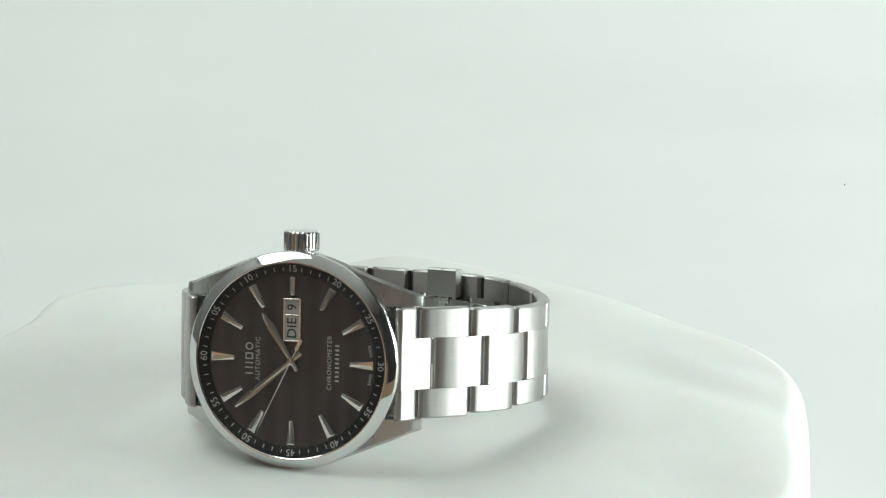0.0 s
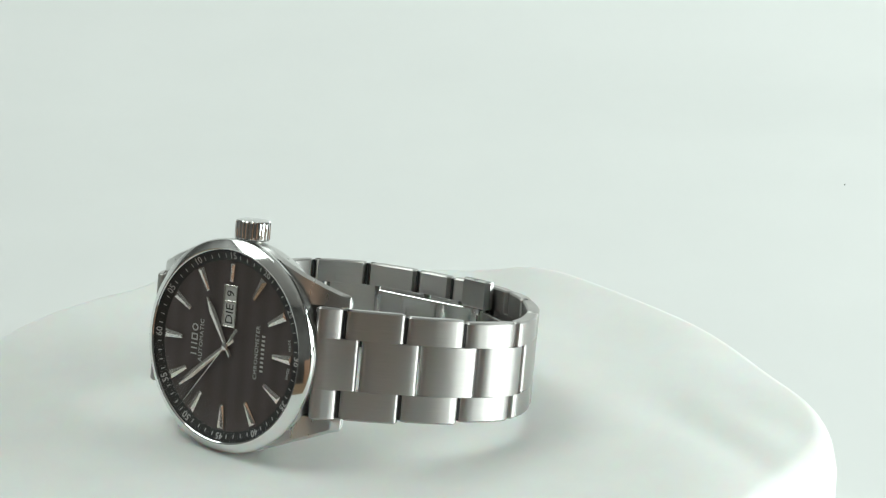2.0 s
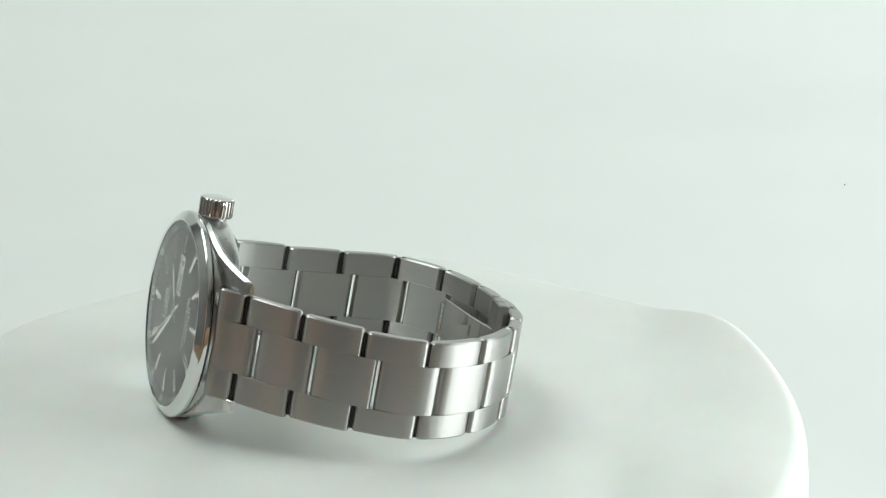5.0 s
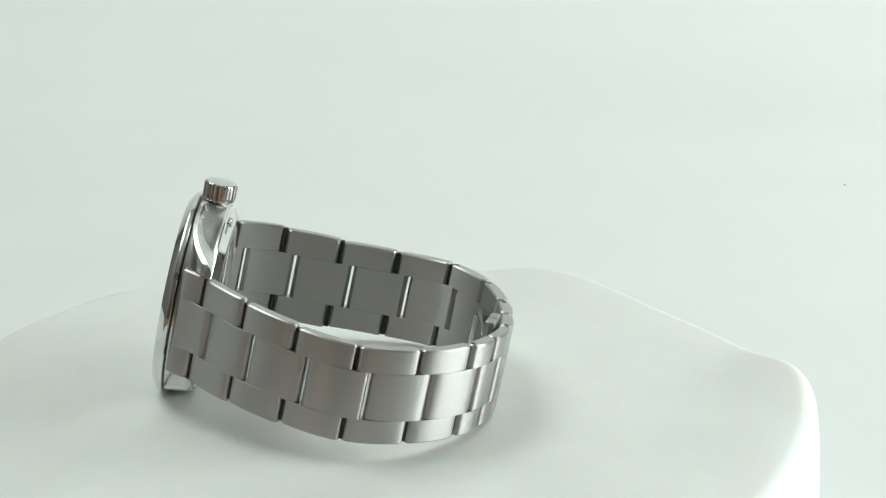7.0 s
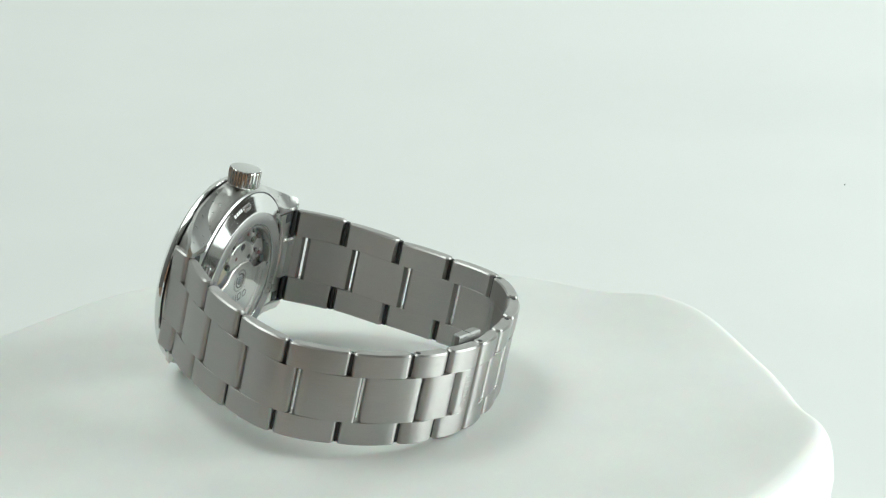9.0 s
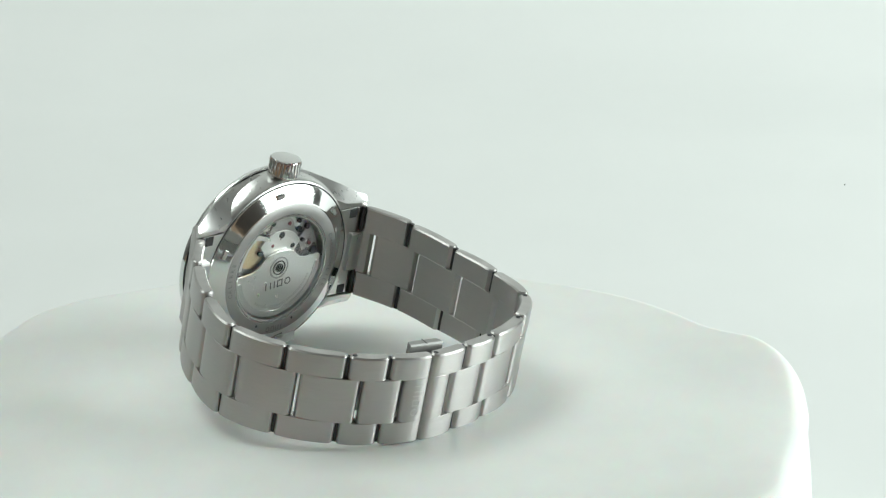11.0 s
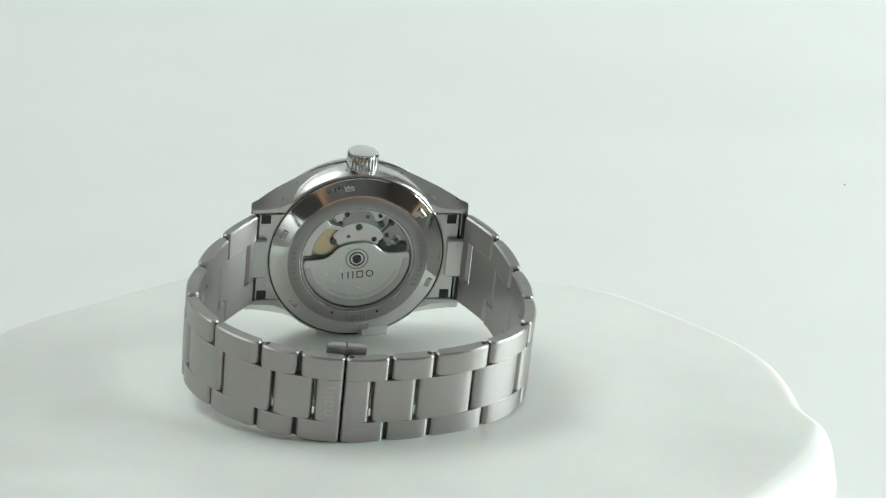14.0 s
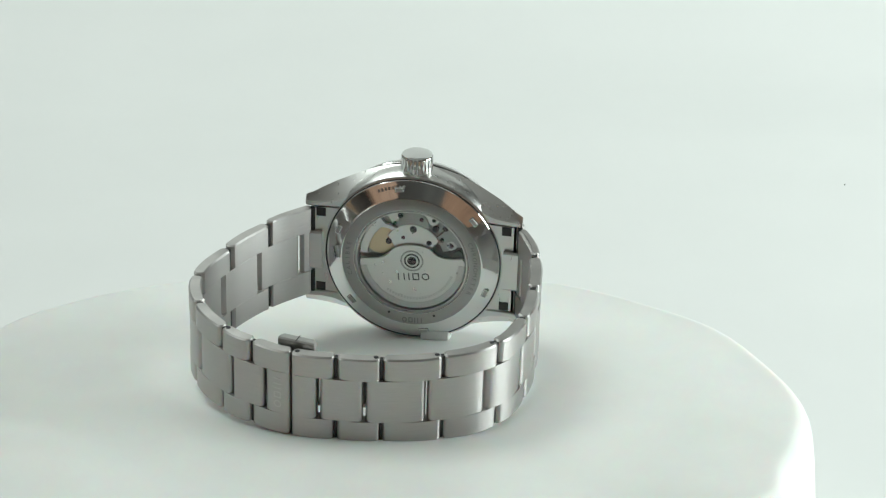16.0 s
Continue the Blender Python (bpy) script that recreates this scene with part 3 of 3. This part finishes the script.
    watch_part("bezel", lathe([(18.9, -0.3), (18.9, -1.05), (19.05, -1.2), (19.25, -1.22), (20.8, -0.2), (21.08, 0.1), (21.15, 0.4), (21.15, 0.95), (21.0, 1.15), (19.4, 1.18), (19.2, 0.3)], 160, closed=True), STEEL_POLISHED, watch, "polished round steel bezel", angle=30)
    return second


def case_side(watch):
    case = watch_part("case", lathe([(19.6, 0.8), (19.6, 1.3), (20.5, 1.35), (20.75, 1.6), (20.8, 4.6), (20.6, 5.9), (20.2, 6.9), (19.95, 7.2), (19.65, 7.3), (19.65, 5), (17.5, 0.8)], 160, closed=True), STEEL_CASE, watch, "brushed and polished steel case")
    # dark ring that draws the shadow between bezel and case
    watch_part("bezel_shadow_gap", lathe([(20.72, 1.1), (20.72, 1.42), (19.8, 1.42), (19.8, 1.1)], 160, closed=True), SCREW, case, "thin dark ring drawn for the shadow gap under the bezel")
    for sx in (1, -1):
        for sz in (1, -1):
            watch_part("lug", lug(sx, sz), STEEL_CASE, case, angle=32)
            # flat dark plate on the surface, the hollow slot's shade drawn as colour
            watch_part("bar_slot", box(sx * 20.7, 7.47, sz * 9.35 + 0.1, 2.1, 0.1, 2.1, 0.02), STEEL_DARK, case, "dark spring bar slot", smooth=False)
        # flat back of the end link, cut round the case back
        edge = [(sx * 19.85 * math.cos(radians(q)), 19.85 * math.sin(radians(q)) + 0.1) for q in np.linspace(-32, 32, 25)]
        bm = prism(edge + [(sx * 22.4, 10.6), (sx * 22.4, -10.4)], 0, 1.5, 0.1)
        bm.transform(Matrix(((1, 0, 0, 0), (0, 0, 1, 0.00592), (0, 1, 0, 0), (0, 0, 0, 1))))
        watch_part("end_link_back", bm, STEEL_CASE, case, "brushed flat back of the end link", smooth=False)
        watch_part("link_tongue", box(sx * 21.9, 7.9, 0.1, 3.4, 1.4, 9.4, 0.4), STEEL_CASE, case, "rounded steel tongue of the end link")
    # crown
    bm = bmesh.new()
    teeth = 24
    rings = []
    for z, r, k in ((21.0, 2.9, 0.0), (21.2, 3.35, 0.6), (21.4, 3.5, 1.0), (24.45, 3.5, 1.0), (24.7, 3.4, 0.7), (24.9, 3.2, 0.0), (25.05, 2.6, 0.0), (25.15, 0, 0)):
        if r == 0:
            rings.append([bm.verts.new((0, 4.7 * MM, (z - 0.2) * MM))])
            continue
        ring = []
        for j in range(teeth * 6):
            a = j * math.tau / (teeth * 6)
            cut = (0.0, 0.0, 0.0, 0.05, 0.34, 0.34)[j % 6] * k
            ring.append(bm.verts.new(((r - cut) * math.cos(a) * MM, (4.7 + (r - cut) * math.sin(a)) * MM, (z - 0.2) * MM)))
        rings.append(ring)
    for a, b in zip(rings, rings[1:]):
        for j in range(teeth * 6):
            q = (j + 1) % (teeth * 6)
            if len(b) == 1:
                bm.faces.new((a[j], a[q], b[0]))
            else:
                bm.faces.new((a[j], a[q], b[q], b[j]))
    bm.faces.new(rings[0])
    crown = watch_part("crown", bm, STEEL_POLISHED, watch, "fluted polished steel winding crown", angle=30)
    bm = bmesh.new()
    bmesh.ops.create_cone(bm, cap_ends=True, segments=32, radius1=0.0024, radius2=0.0024, depth=0.003, matrix=Matrix.Translation((0, 0.0047, 0.0203)))
    watch_part("crown_neck", bm, STEEL_CASE, crown)


def back_side(watch):
    back = watch_part("case_back", lathe([(19.5, 6.8), (19.45, 7.3), (19.3, 7.5), (18.9, 7.65), (16.0, 8.88), (15.7, 9.0), (15.3, 9.05), (12.9, 8.95), (12.7, 8.75), (12.7, 6.2), (17.0, 6.2)], 160, closed=True), STEEL_POLISHED, watch, "polished steel case back ring", angle=25)
    groove = watch_part("back_groove", lathe([(19.68, 7.32), (19.68, 7.1), (19.48, 7.1), (19.48, 7.32)], 128, closed=True), SCREW, back)
    watch_part("engraved_ring", lathe([(15.65, 8.98), (15.5, 9.07), (13.0, 8.99), (12.95, 8.9)], 128, closed=True), STEEL_MATT, back, "brushed ring with engraved writing")
    for k in range(6):
        a = radians(60 * k + 20)
        bm = box(0, 0, 0, 2.1, 1.1, 1.2, 0.1)
        o = Vector((17.6 * math.cos(a), 8.0, 17.6 * math.sin(a)))
        bm.transform(axes(o, (-math.sin(a), 0, math.cos(a)), (math.cos(a), 0, math.sin(a))))
        notch = watch_part("opening_notch", bm, STEEL_EDGE, back, smooth=False)
        bm = box(0, 0, 0, 1.75, 0.8, 1.24, 0.05)
        bm.transform(axes(o, (-math.sin(a), 0, math.cos(a)), (math.cos(a), 0, math.sin(a))))
        watch_part("notch_floor", bm, STEEL_MATT, notch, smooth=False)
    # writing round the back, letter by letter
    def round_text(text, r, mid, step, size, outwards=True):
        for j, ch in enumerate(text):
            if ch == " ":
                continue
            a = radians(mid + (j - (len(text) - 1) / 2) * step)
            rad = Vector((-math.cos(a), 0, math.sin(a)))
            tan = Vector((math.sin(a), 0, math.cos(a)))
            o = rad * r + Vector((0, 9.06, 0))
            lettering(ch, size, SHIFT @ axes(o, -tan, rad), ENGRAVED, back, "engraved_letter")
    round_text("CHRONOMETER", 14.3, 0, -5.0, 1.0)
    round_text("CALIBRE", 14.3, 182, -5.0, 1.0)
    r, t = clock(272)
    marks(1.25, 4.5, axes(r * 14.5 + Vector((0, 9.06, 0)), -t, r), ENGRAVED, back, "maker_mark", stroke=0.22)
    # reference engraved on the slope, as plain bars
    for k in range(8):
        r, t = clock(97 + 2.6 * k)
        v = r * 0.894 - Vector((0, 0.447, 0))
        bm = prism([(-0.24, -0.36), (0.24, -0.36), (0.24, 0.36), (-0.24, 0.36)], -0.02, 0.02, 0.005)
        bm.transform(axes(r * 18.1 + Vector((0, 8.07, 0)), -t, v))
        watch_part("reference_mark", bm, MOVEMENT, back, smooth=False)
    for a in (250, 293):
        r, t = clock(a)
        bm = bmesh.new()
        bmesh.ops.create_cone(bm, cap_ends=True, segments=12, radius1=0.0003, radius2=0.0003, depth=0.0001)
        bm.transform(axes(r * 13.9 + Vector((0, 9.03, 0)), -t, r))
        watch_part("pin_hole", bm, SCREW, back, smooth=False)
    # movement under the back glass
    plate = watch_part("movement", lathe([(0, 5.6), (12.6, 5.6), (12.6, 6.2), (11.9, 6.25), (0, 6.25)], 96), MOVEMENT, watch, "steel automatic movement with gilt wheel and rotor")
    wall = watch_part("movement_ring", lathe([(12.65, 6.2), (12.65, 8.6), (12.2, 8.6), (12.2, 6.2)], 96, closed=True), SILVER, plate)

    def cylinder(name, x, z, r, y0, y1, mat, seg=32, teeth=0):
        outline = []
        count = teeth * 2 if teeth else seg
        for k in range(count):
            a = k * math.tau / count
            q = r - (0.3 if teeth and k % 2 else 0)
            outline.append((q * math.cos(a), q * math.sin(a)))
        bm = prism(outline, 0, y1 - y0, 0.06)
        bm.transform(axes((x, y0, z), (-1, 0, 0), (0, 0, 1)))
        return watch_part(name, bm, mat, plate)
    cylinder("gilt_wheel", 7.4, 3.9, 3.6, 6.25, 6.6, BRASS)
    cylinder("ratchet_wheel", 0.0, 8.3, 3.7, 7.0, 7.15, MOVEMENT, teeth=44)
    cylinder("gear", 4.6, 9.6, 1.6, 6.25, 6.7, MOVEMENT, teeth=22)
    cylinder("gear", -5.4, 9.0, 1.5, 6.25, 6.8, MOVEMENT, teeth=22)
    cylinder("balance_wheel", -7.2, 2.2, 2.6, 6.5, 6.8, STEEL_DARK)
    cylinder("balance_hub", -8.6, 4.2, 1.2, 6.5, 7.0, SILVER)
    # curved bridges
    def bridge(points, y0, y1, mat, name="bridge"):
        bm = prism(points, 0, y1 - y0, 0.1)
        bm.transform(axes((0, y0, 0), (-1, 0, 0), (0, 0, 1)))
        return watch_part(name, bm, mat, plate, angle=40)
    arc = lambda cx, cz, r, a0, a1, n=14: [(cx + r * math.cos(radians(a0 + (a1 - a0) * k / n)), cz + r * math.sin(radians(a0 + (a1 - a0) * k / n))) for k in range(n + 1)]
    bridge(arc(0, 0, 3.2, 20, 160) + arc(0, 2, 6.6, 150, 30), 6.3, 7.3, SILVER)
    bridge(arc(0, 0, 9.6, 60, 120) + arc(0, 0, 11.6, 120, 60), 6.3, 6.9, SILVER)
    bridge(arc(-6.6, 3.2, 3.9, 40, 150) + arc(-6.6, 3.2, 4.9, 150, 40), 6.4, 7.2, SILVER)
    bridge(arc(0, 0, 11.8, 20, 48) + arc(0, 0, 7.2, 48, 20), 6.3, 7.0, MOVEMENT)
    bridge(arc(0, 0, 11.9, 128, 178) + arc(0, 0, 10.1, 178, 128), 6.3, 7.3, SILVER, "crescent_bridge")
    bridge(arc(-8.6, 4.6, 2.6, 60, 200) + arc(-8.6, 4.6, 3.3, 200, 60), 6.6, 7.0, MOVEMENT)
    bridge(arc(7.6, 2.1, 1.9, 0, 360, 20)[:-1], 6.6, 6.9, STEEL_DARK, "balance_recess")
    bridge(arc(9.9, 2.9, 1.3, 0, 360, 18)[:-1], 6.6, 7.0, STEEL_DARK, "balance_recess")
    for x, z, r in ((0.0, 7.5, 0.8), (-3.6, 4.5, 0.6), (5.4, 3.9, 0.7), (-6.4, 5.4, 0.5), (-5.0, 8.1, 0.75), (2.9, 10.6, 0.6), (-7.2, 8.5, 0.7), (-4.6, 10.2, 0.5), (4.2, 8.3, 0.45), (-10.2, 2.4, 1.0)):
        cylinder("screw", x, z, r, 6.8, 7.45, SCREW, 16)
    for x, z in ((-1.8, 10.0), (2.2, 5.2), (-8.6, 4.2)):
        cylinder("jewel", x, z, 0.45, 6.9, 7.36, RUBY, 16)
    # rotor: a weight over the lower half and a hub in the middle
    outline = arc(0, 0, 11.9, 181, 359, 40) + [(11.3, 0.6), (9.4, 0.5), (7.5, 0.6), (6.0, 1.1), (5.0, 2.0), (4.2, 2.9), (3.0, 3.5), (1.5, 3.8), (0, 3.9), (-1.5, 3.8), (-3.0, 3.5), (-4.2, 2.9),
                                               (-5.0, 2.0), (-6.0, 1.1), (-7.5, 0.6), (-9.4, 0.5), (-11.3, 0.6)]
    bm = prism(outline, 0, 0.5, 0.12)
    bm.transform(axes((0, 7.5, 0), (-1, 0, 0), (0, 0, 1)) @ Matrix.Rotation(radians(6), 4, "Z"))
    rotor = watch_part("rotor", bm, SILVER, plate, "silvery half-round winding rotor", angle=40)
    bm = prism(arc(0, 0, 11.85, 186, 354, 40) + arc(0, 0, 10.4, 354, 186, 40), 0, 0.12, 0.04)
    bm.transform(axes((0, 8.0, 0), (-1, 0, 0), (0, 0, 1)) @ Matrix.Rotation(radians(6), 4, "Z"))
    watch_part("rotor_rim", bm, ROTOR_RIM, rotor, angle=40)
    for r0, r1, y, mat in ((2.6, 2.25, 8.08, MOVEMENT), (1.75, 1.45, 8.14, STEEL_DARK), (1.0, 0.75, 8.2, SCREW)):
        watch_part("bearing_ring", lathe([(r1, 7.9), (r1, y), (r0, y), (r0, 7.9)], 40, closed=True), mat, rotor)
    watch_part("bearing_hub", lathe([(0, 8.3), (0.5, 8.3), (0.7, 8.1), (0.7, 7.9), (0, 7.9)], 24), SCREW, rotor)
    marks(1.75, 7.2, axes((0, 8.03, 0), (-1, 0, 0), (0, 0, 1)) @ Matrix.Rotation(radians(6), 4, "Z") @ Matrix.Translation(Vector((0, -3.95, 0)) * MM), SCREW, rotor, "rotor_mark", "dark maker's mark")
    for k in range(26):
        a = radians(236 + 4.2 * k)
        bm = prism([(-0.22, -0.3), (0.22, -0.3), (0.22, 0.3), (-0.22, 0.3)], -0.02, 0.02, 0.005)
        o = Vector((-9.4 * math.cos(a), 8.02, 9.4 * math.sin(a)))
        bm.transform(axes(o, (math.sin(a), 0, math.cos(a)), (-math.cos(a), 0, math.sin(a))))
        watch_part("rotor_writing", bm, ROTOR_RIM, rotor, "fine engraved writing along the rim", smooth=False)
    watch_part("gasket", lathe([(12.72, 8.9), (12.72, 9.0), (12.5, 8.98), (12.5, 8.88)], 96, closed=True), STEEL_MATT, back, "thin grey gasket ring")
    glass = watch_part("back_glass", lathe([(0, 8.85), (12.68, 8.8), (12.68, 8.5), (0, 8.5)], 96), GLASS, watch, "clear back glass")
    glass.visible_shadow = False


def wristwatch():
    watch = tagged(new("wristwatch"), "steel wristwatch with dark dial lying on its side on the sheet", "watch")
    second = dial_side(watch)
    case_side(watch)
    back_side(watch)
    bracelet(watch)
    return watch, second


def clear_tab(x, y, turn):
    """A clear tab that steadies the case, and its pose on the sheet at the start."""
    bm = prism([(-3.6, -2.2), (3.6, -2.2), (3.4, -0.6), (3.0, 0.6), (-3.0, 0.4), (-3.5, -0.8)], 0, 2.5, 0.35)
    tab = tagged(part("plastic_tab", bm, CLEAR), "small clear plastic tab propping the steel watch case", "tab")
    p = CENTRE + TURN @ Vector((x * MM, y * MM, -0.0211))
    return tab, pose(p.x, p.y, 0.0, 0, 0, turn)


room()
turntable_thing = turntable()
watch_thing, second_hand = wristwatch()
tab_thing, tab_place = clear_tab(-5.6, 8.2, -12)


def motions():
    times = [0, 0.1, 0.25] + [0.5 * k for k in range(1, 32)] + [15.75, 15.9, 16]
    local = Matrix.Translation(CENTRE) @ TURN.to_4x4() @ Matrix.Translation(BASE)
    spin = lambda t: Matrix.Rotation(radians(SPIN * t), 4, "Z")
    walk(turntable_thing, [(t, spin(t)) for t in times])
    walk(watch_thing, [(t, spin(t) @ local) for t in times])
    walk(tab_thing, [(t, spin(t) @ tab_place) for t in times])
    walk(second_hand, [(t, SHIFT @ turn_to(295.7 + 6 * t)) for t in times])


motions()
